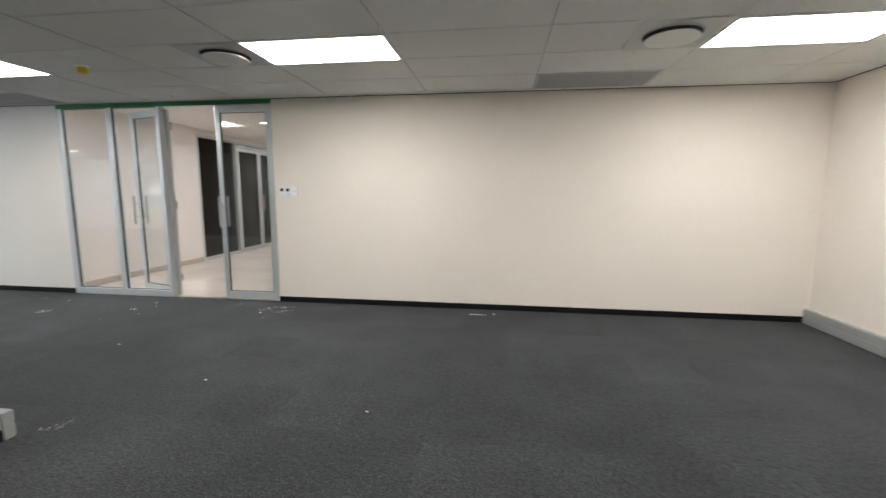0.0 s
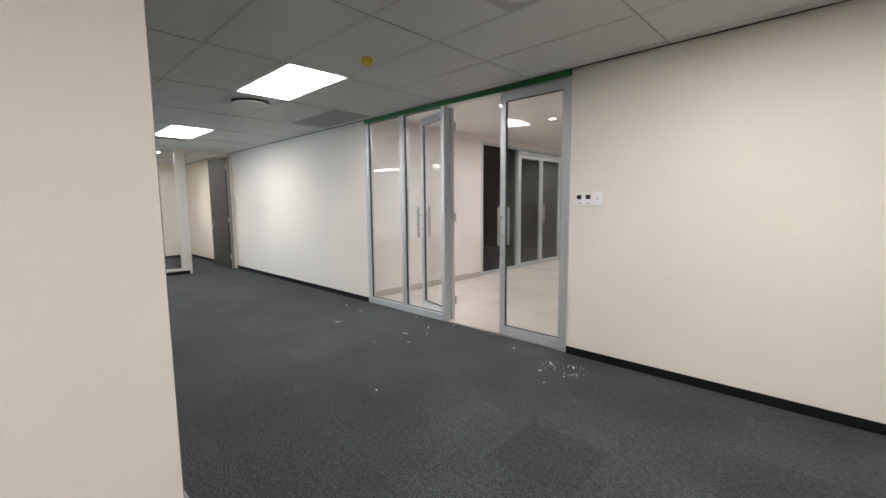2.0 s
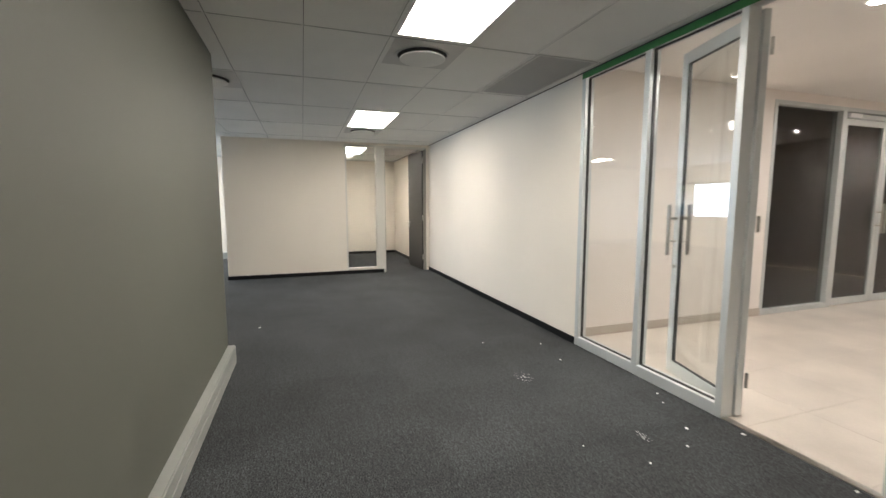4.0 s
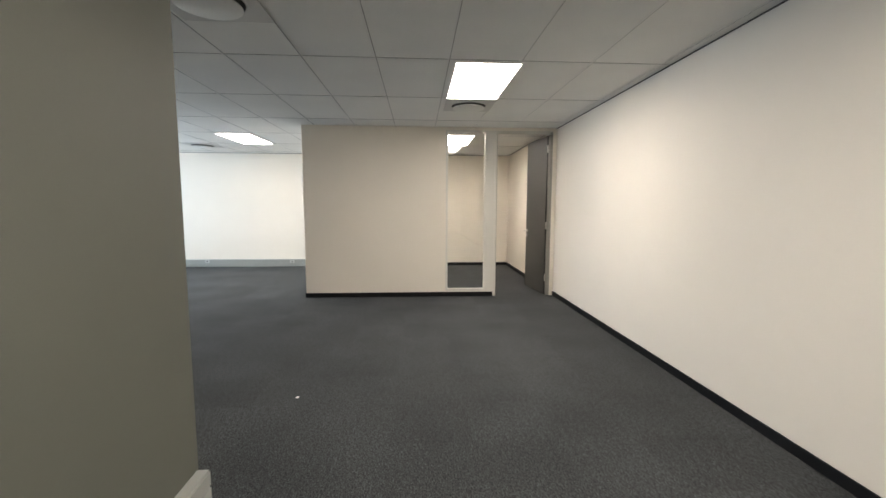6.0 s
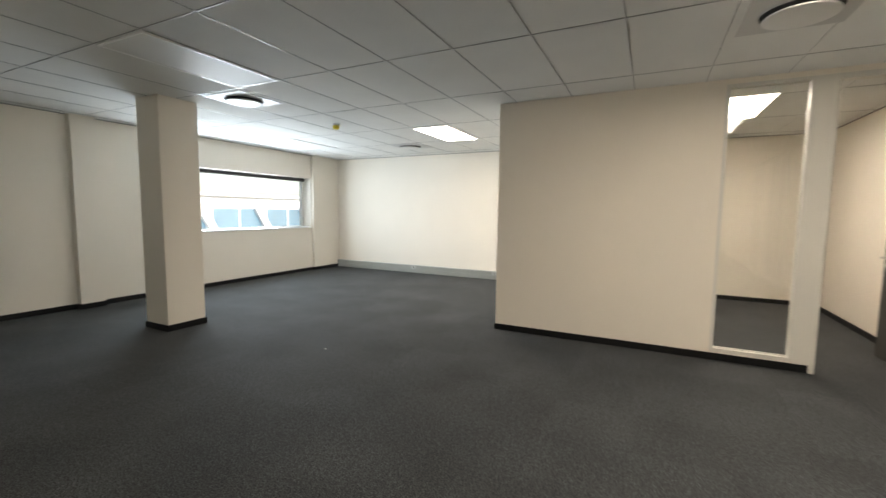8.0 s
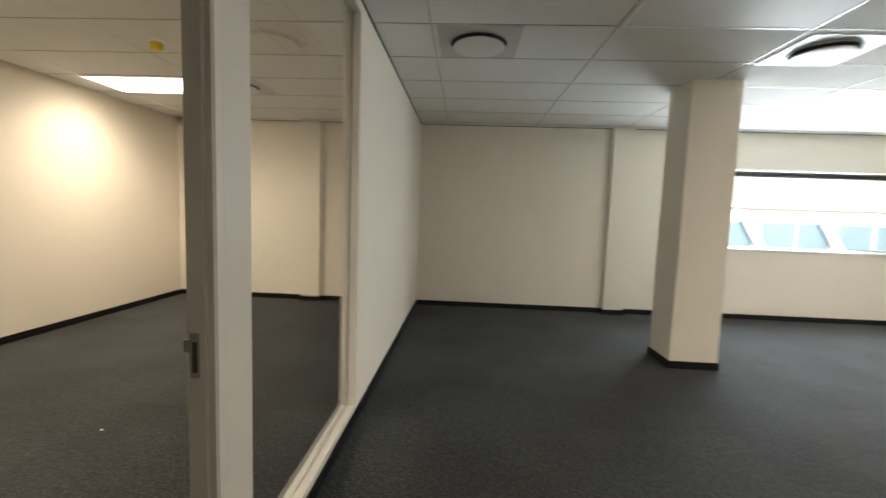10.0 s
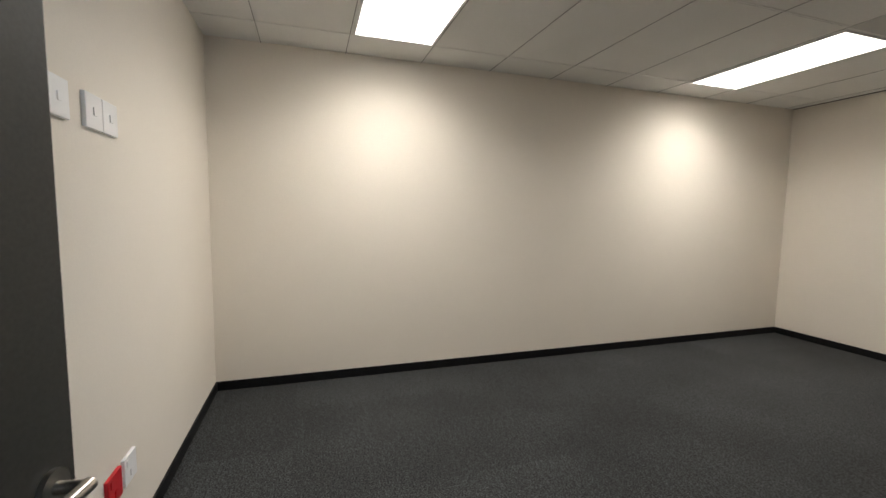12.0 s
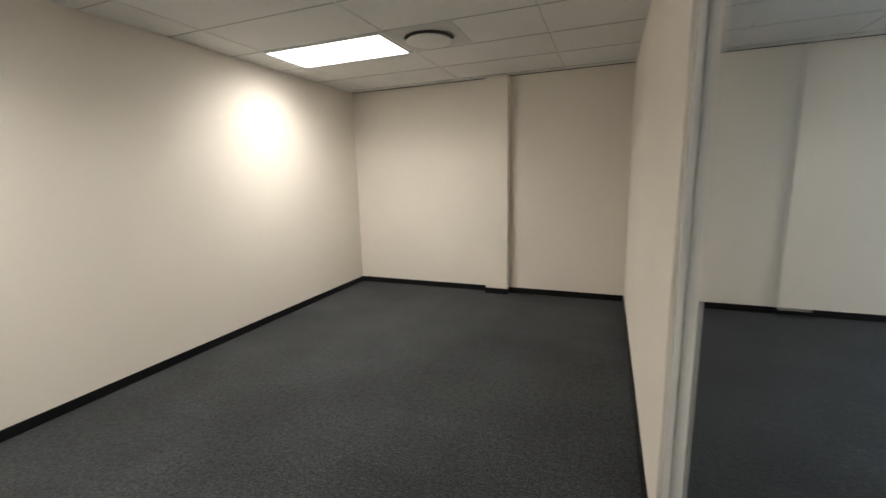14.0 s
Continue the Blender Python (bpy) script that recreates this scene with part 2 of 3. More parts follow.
for name, x0, x1, d in (("pilaster_1", -10.0, -9.72, 0.10), ("pilaster_2", -5.657, -5.385, 0.105), ("pilaster_3", XW, -14.11, 0.06)):
    structure(name, boxes((x0, x1, YS, YS + d, 0, H)), M_WALL, "cream painted pilaster on the outer wall", "pilaster")
    structure("baseboard", boxes((x0 + (0 if x0 == XW else -0.008), x1 + 0.008, YS, YS + d + 0.008, 0, 0.07)), M_BASE, "black skirting round a pilaster", "skirting")

# ---- office beside the route ----
IX0, IX1, IY = OX0 + 0.095, -3.525, 2.082
structure("wall_office_east", boxes((IX1, OX1, YS, OY - 0.003, 0, H)), M_WALL, "cream painted partition wall", "wall")
structure("wall_office_north", boxes((IX0 + 0.0, IX1, IY, 2.11, 0, H)), M_WALL, "cream painted partition wall with switches", "wall")
structure("wall_grey", boxes((OX0, IX1, 2.11, OY, 0, H), (IX1, OX1 - 0.002, OY - 0.003, OY, 0, H)), M_GREY,
          "dark grey painted partition wall above trunking", "wall")
DY0, DY1, GY0 = 1.053, 1.885, -0.425     # door opening and sidelight
HEAD = 2.52
structure("wall_office_west", boxes((OX0, IX0, YS, GY0 - 0.0, 0, H), (OX0, IX0, GY0, 0.96, 0, 0.085), (OX0, IX0, GY0, 2.11, HEAD + 0.01, H),
                                    (OX0, IX0, DY1 + 0.045, 2.11, 0, HEAD + 0.01)), M_WALL, "white painted partition wall with door and sidelight", "wall")

# ---- far office ----
PB = PX - 0.10
structure("wall_far_office_front", boxes((PB, PX, PY, 3.60, 0, H), (PB, PX, 3.60, 4.25, 0, 0.085), (PB, PX, 3.60, YN, HEAD + 0.01, H),
                                         (PB, PX, 5.235, YN, 0, HEAD + 0.01)), M_WALL, "cream painted partition wall with door and sidelight", "wall")
structure("wall_far_office_south", boxes((XW, PB, PY, PY + 0.10, 0, H)), M_WALL, "cream painted partition wall", "wall")


# ---- skirtings ----
def skirting(x0, x1, y0, y1):
    bm = bmesh.new()
    box(bm, x0, x1, y0, y1, 0, 0.07, 0.003)
    structure("baseboard", bm, M_BASE, "black skirting board along the wall", "skirting")


T = 0.012
skirting(PX, FX0, YN - T, YN)
skirting(FX1, XE, YN - T, YN)
skirting(XW, PB, YN - T, YN)
skirting(OX1, XE, YS, YS + T)
skirting(OX1, OX1 + T, YS + T, OY - 0.004)
skirting(-14.10, -10.01, YS, YS + T)
skirting(-9.712, OX0 - T, YS, YS + T)
skirting(OX0 - T, OX0, YS, GY0 + 1.36)
skirting(IX0, IX0 + T, YS + T, 0.97)
skirting(IX1 - T, IX1, YS + T, IY - T)
skirting(IX0, -5.666, YS, YS + T)
skirting(-5.376, IX1, YS, YS + T)
skirting(IX0 + 0.02, IX1, IY - T, IY)
skirting(PX, PX + T, PY, 4.335)
skirting(PB - T, PB, PY + 0.1, 4.33)
skirting(XW, XW + T, PY + 0.1, YN - T)
skirting(XW + T, PB - T, PY + 0.1, PY + 0.1 + T)
skirting(XW + 0.06, PX, PY - T, PY)


# ---- trunking ----
def trunking(name, m, length, sockets):
    """Two-compartment wall trunking that lies along +x of its pose, its back at y 0."""
    t = thing(name, m, "grey two-compartment cable trunking along the wall", "trunking", kind="structure")
    bm = bmesh.new()
    box(bm, 0, length, 0, 0.056, 0, 0.165, 0.004)
    part("trunking_body", bm, M_DUCT, t)
    part("upper_cover", boxes((0.004, length - 0.004, 0.056, 0.061, 0.095, 0.156)), M_DUCT, t)
    part("lower_cover", boxes((0.004, length - 0.004, 0.056, 0.061, 0.010, 0.080)), M_DUCT, t)
    for x in sockets:
        bm = bmesh.new()
        box(bm, x - 0.05, x + 0.05, 0.061, 0.069, 0.09, 0.155, 0.002)
        s = part("socket_plate", bm, M_VENTGREY, t, "pale grey socket plate in the trunking")
        part("socket_hole", boxes((x - 0.012, x + 0.012, 0.069, 0.071, 0.110, 0.135)), M_SCREEN, s)


trunking("trunking", pose(OX0 + 0.01, OY, 0), 3.69, (2.55, 2.95))
trunking("trunking", pose(XW, PY - 0.002, 0, 0, 0, -90), PY - YS - 0.012, (1.2, 3.1))
trunking("trunking", pose(XE, YS + 0.012, 0, 0, 0, 90), YN - YS - 0.026, (1.5, 4.6))

# ---- column ----
col = thing("column", pose(-9.872, -1.905, 0), "square cream painted column with black skirting", "column")
bm = bmesh.new()
box(bm, -0.217, 0.217, -0.205, 0.205, 0, H - 0.001, 0.006)
part("shaft", bm, M_WALL, col)
part("base_trim", boxes((-0.228, 0.228, -0.216, 0.216, 0, 0.07)), M_BASE, col, "black skirting")


# ---- ceilings ----
def tiled_ceiling(name, x0, x1, y0, y1, xs, ys, label, edges="snwe"):
    """Lay-in tiles between thin tees, with a dark gap along the walls."""
    bm = bmesh.new()
    box(bm, x0, x1, y0, y1, H, H + 0.06)
    ob = structure(name, bm, M_CEIL, label, "ceiling")
    me = ob.data
    me.materials.append(M_TEE), me.materials.append(M_SHADOWGAP)
    bm = bmesh.new()
    bm.from_mesh(me)
    n0 = len(bm.faces)
    for x in xs:
        box(bm, x - 0.007, x + 0.007, y0, y1, H - 0.0035, H - 0.0005)
    for y in ys:
        box(bm, x0, x1, y - 0.007, y + 0.007, H - 0.003, H - 0.0005)
    bm.faces.ensure_lookup_table()
    n1 = len(bm.faces)
    # a fine black joint at one flange of every tee
    for x in xs:
        box(bm, x + 0.007, x + 0.0105, y0, y1, H - 0.002, H - 0.0004)
    for y in ys:
        box(bm, x0, x1, y + 0.007, y + 0.0105, H - 0.002, H - 0.0004)
    for side, a in (("s", (x0, x1, y0, y0 + 0.012)), ("n", (x0, x1, y1 - 0.012, y1)), ("w", (x0, x0 + 0.012, y0 + 0.012, y1 - 0.012)),
                    ("e", (x1 - 0.012, x1, y0 + 0.012, y1 - 0.012))):
        if side in edges:
            box(bm, *a, H - 0.006, H - 0.0003)
    bm.faces.ensure_lookup_table()
    for i, f in enumerate(bm.faces):
        f.material_index = 0 if i < n0 else 1 if i < n1 else 2
    bmesh.ops.recalc_face_normals(bm, faces=bm.faces)
    bm.to_mesh(me)
    bm.free()


GX = [0.93 + 1.2 * k for k in range(-13, 3)]
GY = [4.02 - 0.592 * k for k in range(-2, 14)]


def inside(values, a, b):
    return [v for v in values if a + 0.05 < v < b - 0.05]


# open floor in three pieces round the rooms
tiled_ceiling("ceiling", XW, XE, OY, YN, inside(GX, XW, XE), inside(GY, OY, YN), "white mineral-fibre suspended ceiling tiles", "nwe")
tiled_ceiling("ceiling_west", XW, OX0, YS, OY, inside(GX, XW, OX0), inside(GY, YS, OY), "white mineral-fibre suspended ceiling tiles", "swe")
tiled_ceiling("ceiling_east", OX1, XE, YS, OY, inside(GX, OX1, XE), inside(GY, YS, OY), "white mineral-fibre suspended ceiling tiles", "swe")
OGX = [-3.88 - 1.2 * k for k in range(3)]
OGY = [1.10 - 0.603 * k for k in range(-1, 9)]
tiled_ceiling("ceiling_office", OX0, OX1, YS, OY, OGX, inside(OGY, YS, IY), "white mineral-fibre suspended ceiling tiles")
structure("roof_slab", boxes((XW - 0.2, XE + 0.2, YS - 0.35, LY1 + 0.3, LH + 0.1, LH + 0.3)), M_UNLIT, "concrete slab above the ceilings", "slab")


# ---- ceiling fittings ----
def led_panel(lit):
    t = thing("led_panel", pose(0, 0, H), "lit white recessed LED ceiling panel", "ceiling light", "LED panels in the ceiling")
    bm = boxes((-0.585, 0.585, -0.284, -0.270, -0.012, -0.001), (-0.585, 0.585, 0.270, 0.284, -0.012, -0.001),
               (-0.585, -0.571, -0.270, 0.270, -0.012, -0.001), (0.571, 0.585, -0.270, 0.270, -0.012, -0.001))
    part("frame", bm, M_WHITE, t)
    part("diffuser", boxes((-0.571, 0.571, -0.270, 0.270, -0.009, -0.002)), lit, t, "glowing opal diffuser")
    return t


panel = led_panel(M_PANEL)
panel.matrix_world = pose(-2.055, 3.72, H)
# panels (1.53, 0.14) and (-2.055, 0.14) are unseen, added to light the cream wall
for x, y in ((1.53, 3.73), (1.53, 0.14), (-2.055, 0.14), (-5.605, 3.75), (-9.28, 3.77), (-12.90, 0.14), (-12.78, 3.85)):
    copy_thing(panel, pose(x, y, H))
office_panel = led_panel(M_PANEL_WARM)
office_panel.matrix_world = pose(*OFFICE_PANELS[0], H)
copy_thing(office_panel, pose(*OFFICE_PANELS[1], H))


off = thing("led_panel", pose(-9.27, -0.42, H), "unlit white recessed LED ceiling panel", "ceiling light", "LED panels in the ceiling")
part("frame", boxes((-0.585, 0.585, -0.284, -0.270, -0.012, -0.001), (-0.585, 0.585, 0.270, 0.284, -0.012, -0.001),
                    (-0.585, -0.571, -0.270, 0.270, -0.012, -0.001), (0.571, 0.585, -0.270, 0.270, -0.012, -0.001)), M_WHITE, off)
part("diffuser", boxes((-0.571, 0.571, -0.270, 0.270, -0.009, -0.002)), M_OPAL, off, "glossy unlit opal diffuser")
copy_thing(off, pose(-12.82, -2.78, H))


def round_diffuser():
    t = thing("air_diffuser", pose(0, 0, H), "round white metal ceiling air diffuser on a square plate", "air vent", "round air diffusers")
    bm = bmesh.new()
    box(bm, -0.285, 0.285, -0.283, 0.283, -0.006, -0.001, 0.0015)
    part("plate", bm, M_VENTGREY, t, "pale grey square plate")
    part("ring", lathe([(0.207, -0.006), (0.212, -0.008), (0.210, -0.013), (0.202, -0.013), (0.200, -0.0065)]), M_VENTGREY, t, smooth=True)
    part("air_gap", lathe([(0.199, -0.0062), (0.199, -0.0085), (0.02, -0.009)]), M_VENTDARK, t, "dark air gap")
    part("disc", lathe([(0.09, -0.0095), (0.14, -0.018), (0.178, -0.028), (0.186, -0.034), (0.185, -0.039), (0.172, -0.042), (0.03, -0.043)]), M_VENT, t, smooth=True)
    return t


vent = round_diffuser()
vent.matrix_world = pose(-2.94, 3.73, H)
for x, y in ((0.63, 3.71), (-6.55, 3.76), (-10.19, 3.775), (-7.785, -1.0), (-10.21, -1.06), (-13.78, -1.05), (-7.78, 1.97), (-5.36, -2.18)):
    copy_thing(vent, pose(x, y, H))


def return_grille():
    t = thing("return_grille", pose(0, 0, H), "grey perforated return-air grille in the ceiling", "air vent", "return air grilles")
    part("frame", boxes((-0.585, 0.585, -0.284, -0.262, -0.007, -0.001), (-0.585, 0.585, 0.262, 0.284, -0.007, -0.001),
                        (-0.585, -0.563, -0.262, 0.262, -0.007, -0.001), (0.563, 0.585, -0.262, 0.262, -0.007, -0.001)), M_VENTGREY, t)
    part("perforated_face", boxes((-0.563, 0.563, -0.262, 0.262, -0.005, -0.0012)), M_MESH, t)
    return t


grille = return_grille()
grille.matrix_world = pose(0.325, 4.91, H)
copy_thing(grille, pose(-6.82, 4.93, H))


def smoke_detector():
    t = thing("smoke_detector", pose(0, 0, H), "smoke detector under a yellow dust cap", "smoke detector", "smoke detectors")
    part("base", lathe([(0.05, -0.001), (0.052, -0.010), (0.045, -0.016), (0.02, -0.018)]), M_WHITE, t, smooth=True)
    part("dust_cap", lathe([(0.040, -0.016), (0.047, -0.024), (0.047, -0.050), (0.040, -0.066), (0.02, -0.073)]), M_YELLOW, t, "yellow dust cap", True)
    return t


det = smoke_detector()
det.matrix_world = pose(-4.46, 3.835, H)
for x, y in ((-11.65, -1.0), (-5.337, -1.06)):
    copy_thing(det, pose(x, y, H))
spr = thing("sprinkler_head", pose(-4.48, 4.94, H), "small metal sprinkler head below the ceiling", "sprinkler", "sprinkler heads")
part("rose", lathe([(0.026, -0.001), (0.026, -0.004), (0.012, -0.008)]), M_WHITE, spr, smooth=True)
part("stem", rod(rod(bmesh.new(), (0, 0, -0.006), (0, 0, -0.035), 0.006), (0, 0, -0.035), (0, 0, -0.038), 0.016), M_CHROME, spr)
copy_thing(spr, pose(-6.505, -1.0, H))

# ---- glazed shopfront in the north wall ----
FY0, FY1 = YN - 0.004, YN + 0.096
FZ = 2.525
front = thing("shopfront", pose(0, 0, 0), "aluminium-framed glass shopfront with one leaf open", "glass partition")


def profile(name, x0, x1, z0, z1, parent=front, y0=FY0, y1=FY1, mat=M_ALU):
    bm = bmesh.new()
    box(bm, x0, x1, y0, y1, z0, z1, 0.003)
    return part(name, bm, mat, parent)


profile("frame_post", FX0, FX0 + 0.05, 0, FZ)
profile("mullion", -5.79, -5.735, 0, FZ)
profile("frame_post", -5.06, -5.012, 0, FZ)
profile("frame_post", -3.480, FX1, 0, FZ)
profile("head_rail", FX0, FX1, FZ, H + 0.002, y0=FY0 + 0.002)
part("masking_tape", boxes((FX0, FX1, FY0 - 0.001, FY0 + 0.0018, FZ - 0.004, H - 0.008)), M_GREEN, front, "green masking tape along the head")
for a, b in ((FX0 + 0.05, -5.79), (-5.735, -5.06)):
    profile("bottom_rail", a, b, 0, 0.085)
    pane = part("pane", boxes((a - 0.004, b + 0.004, YN + 0.042, YN + 0.050, 0.08, FZ)), M_GLASS, front, "clear glass pane")
    pane.visible_shadow = False
    g = boxes((a, a + 0.006, YN + 0.03, YN + 0.06, 0.085, FZ), (b - 0.006, b, YN + 0.03, YN + 0.06, 0.085, FZ),
              (a, b, YN + 0.03, YN + 0.06, 0.085, 0.090), (a, b, YN + 0.03, YN + 0.06, FZ - 0.005, FZ))
    part("gasket", g, M_GASKET, front, "black glazing gasket")
part("threshold", boxes((-5.012, -3.480, YN + 0.0, YN + 0.05, 0, 0.006)), M_CHROME, front, "metal threshold strip")


def pull_handle(parent, x, ys):
    for y in ys:
        bm = bmesh.new()
        rod(bm, (x, y, 0.97), (x, y, 1.37), 0.015)
        for z in (1.08, 1.26):
            rod(bm, (x, 0, z), (x, y, z), 0.009)
        part("pull_handle", bm, M_CHROME, parent, "tubular steel pull handle", True)


def glass_leaf(name, m, width, top, label, stile=0.064):
    """A framed glass door leaf, hinged at x 0 and reaching along +x."""
    t = thing(name, m, label, "door")
    for nm, x0, x1, z0, z1 in (("hinge_stile", 0, stile, 0.008, top), ("lock_stile", width - stile, width, 0.008, top),
                               ("bottom_rail", stile, width - stile, 0.008, 0.108), ("top_rail", stile, width - stile, top - 0.085, top)):
        bm = bmesh.new()
        box(bm, x0, x1, -0.022, 0.022, z0, z1, 0.003)
        part(nm, bm, M_ALU, t)
    pane = part("pane", boxes((stile - 0.004, width - stile + 0.004, -0.004, 0.004, 0.104, top - 0.08)), M_GLASS, t, "clear glass pane")
    pane.visible_shadow = False
    a, b = stile, width - stile
    part("gasket", boxes((a, a + 0.005, -0.015, 0.015, 0.108, top - 0.085), (b - 0.005, b, -0.015, 0.015, 0.108, top - 0.085),
                         (a, b, -0.015, 0.015, 0.108, 0.113), (a, b, -0.015, 0.015, top - 0.09, top - 0.085)), M_GASKET, t)
    pull_handle(t, width - stile / 2, (-0.085, 0.085))
    part("lock_cylinder", rod(bmesh.new(), (width - stile / 2, -0.034, 0.88), (width - stile / 2, 0.034, 0.88), 0.016), M_CHROME, t, smooth=True)
    for z in (0.25, 1.25, 2.3):
        part("hinge", rod(bmesh.new(), (-0.012, -0.03, z - 0.05), (-0.012, -0.03, z + 0.05), 0.010), M_CHROME, t, smooth=True)
    return t


glass_leaf("glass_door", pose(-3.483, YN + 0.05, 0, 0, 0, 180), 0.755, 2.515, "closed aluminium-framed glass door with pull handles")
glass_leaf("glass_door", pose(-4.995, YN + 0.125, 0, 0, 0, 164), 0.765, 2.515, "aluminium-framed glass door swung open behind the pane")


# ---- wall controls beside the shopfront ----
def thermostat(x):
    t = thing("thermostat", pose(x, YN, 1.435), "white wall thermostat with a dark display", "thermostat", "wall thermostats")
    bm = bmesh.new()
    box(bm, -0.038, 0.038, -0.018, 0, -0.055, 0.055, 0.004)
    part("casing", bm, M_WHITE, t)
    part("display", boxes((-0.022, 0.022, -0.0195, -0.018, 0.002, 0.040)), M_SCREEN, t, "dark display")
    part("button", boxes((-0.006, 0.006, -0.0195, -0.018, -0.038, -0.030)), M_DUCT, t)
    part("button", boxes((0.012, 0.022, -0.0195, -0.018, -0.038, -0.030)), M_DUCT, t)


thermostat(-3.344)
thermostat(-3.263)
sw = thing("light_switch", pose(-3.178, YN, 1.44), "white wall light switch plate", "light switch")
bm = bmesh.new()
box(bm, -0.043, 0.043, -0.020, 0, -0.06, 0.06, 0.004)
part("plate", bm, M_WHITE, sw)
part("rocker", boxes((-0.010, 0.010, -0.024, -0.020, -0.014, 0.014)), M_VENT, sw)

# ---- lobby beyond the shopfront ----
SY0, SY1 = 8.11, 12.54        # dark shopfront in the lobby's west wall
structure("wall_lobby_west", boxes((LX0 - 0.12, LX0, YN + 0.11, SY0, 0, LH), (LX0 - 0.12, LX0, SY1, LY1, 0, LH),
                                   (LX0 - 0.12, LX0, SY0, SY1, 2.60, LH)), M_LOBBY, "pale blush lobby wall with a dark glass shopfront", "wall")
structure("wall_lobby_north", boxes((LX0 - 0.12, LX1 + 0.12, LY1, LY1 + 0.12, 0, LH)), M_LOBBY, "pale blush lobby wall", "wall")
structure("wall_lobby_east", boxes((LX1, LX1 + 0.12, YN + 0.11, LY1, 0, LH)), M_LOBBY, "pale blush lobby wall", "wall")
structure("ceiling_lobby", boxes((LX0 - 0.12, LX1 + 0.12, YN + 0.11, LY1, LH, LH + 0.06)), M_LOBBYCEIL, "smooth pale plaster lobby ceiling", "ceiling")
for a in ((LX0, LX0 + 0.01, YN + 0.12, SY0), (LX0, LX0 + 0.01, SY1, LY1)):
    structure("baseboard", boxes((*a, -0.005, 0.095)), M_SKIRTTILE, "cream tiled lobby skirting", "skirting")

dark = thing("lobby_shopfront", pose(LX0 - 0.06, 0, 0), "aluminium shopfront with dark glass and double doors", "glass partition")
for nm, y0, y1, z0, z1 in (("frame_post", SY0, SY0 + 0.05, 0, 2.6), ("frame_post", SY1 - 0.05, SY1, 0, 2.6), ("mullion", 9.36, 9.44, 0, 2.55),
                           ("mullion", 11.24, 11.32, 0, 2.55), ("head_rail", SY0 + 0.05, SY1 - 0.05, 2.55, 2.6), ("bottom_rail", SY0 + 0.05, 9.36, 0, 0.06),
                           ("bottom_rail", 11.32, SY1 - 0.05, 0, 0.06), ("transom", 9.44, 11.24, 2.47, 2.53)):
    bm = bmesh.new()
    box(bm, -0.05, 0.066, y0, y1, z0, z1, 0.003)
    part(nm, bm, M_ALU, dark)
for y0, y1 in ((SY0 + 0.05, 9.36), (11.32, SY1 - 0.05)):
    pane = part("pane", boxes((-0.004, 0.004, y0, y1, 0.06, 2.55)), M_DARKGLASS, dark, "glass pane, its tint darkening the unlit room behind")
    pane.visible_shadow = False
part("closer_box", boxes((0.066, 0.10, 9.44, 9.69, 2.475, 2.525)), M_WHITE, dark, "white door closer")
for y0, y1 in ((9.445, 10.335), (10.345, 11.235)):
    leaf = part("door_leaf", boxes((0.0, 0.045, y0, y0 + 0.07, 0.01, 2.465), (0.0, 0.045, y1 - 0.07, y1, 0.01, 2.465),
                                   (0.0, 0.045, y0 + 0.07, y1 - 0.07, 0.01, 0.10), (0.0, 0.045, y0 + 0.07, y1 - 0.07, 2.39, 2.465)), M_ALU, dark)
    pane = part("pane", boxes((0.018, 0.026, y0 + 0.07, y1 - 0.07, 0.10, 2.39)), M_DARKGLASS, leaf, "glass pane, its tint darkening the unlit room behind")
    pane.visible_shadow = False
    yh = y1 - 0.035 if y0 < 10.0 else y0 + 0.035
    bm = bmesh.new()
    rod(bm, (0.11, yh, 0.97), (0.11, yh, 1.37), 0.012)
    rod(bm, (0.04, yh, 1.08), (0.11, yh, 1.08), 0.009)
    rod(bm, (0.04, yh, 1.26), (0.11, yh, 1.26), 0.009)
    part("pull_handle", bm, M_CHROME, leaf, "tubular steel pull handle", True)
# unlit room behind the dark glass; near-black paint stands in for missing light
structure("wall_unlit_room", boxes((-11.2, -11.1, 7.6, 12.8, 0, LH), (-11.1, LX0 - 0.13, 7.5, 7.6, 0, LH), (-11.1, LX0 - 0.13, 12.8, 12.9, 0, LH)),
          M_UNLIT, "walls of an unlit room, coloured near-black for its shade", "wall")
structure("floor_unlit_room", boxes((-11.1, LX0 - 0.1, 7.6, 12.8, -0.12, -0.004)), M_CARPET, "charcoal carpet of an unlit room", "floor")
structure("ceiling_unlit_room", boxes((-11.1, LX0 - 0.13, 7.6, 12.8, LH - 0.03, LH + 0.04)), M_UNLIT, "ceiling of an unlit room, coloured near-black for its shade", "ceiling")


def downlight():
    t = thing("downlight", pose(0, 0, LH), "round lit recessed downlight in the lobby ceiling", "downlight", "lobby downlights")
    part("trim_ring", lathe([(0.065, -0.001), (0.065, -0.006), (0.052, -0.008), (0.048, -0.003)]), M_WHITE, t, smooth=True)
    part("lens", lathe([(0.047, -0.0035), (0.046, -0.006), (0.02, -0.0065)]), M_SPOT, t, "glowing lens")
    return t


dl = downlight()
dl.matrix_world = pose(*LOBBY_LIGHTS[0], LH)
for x, y in LOBBY_LIGHTS[1:]:
    copy_thing(dl, pose(x, y, LH))


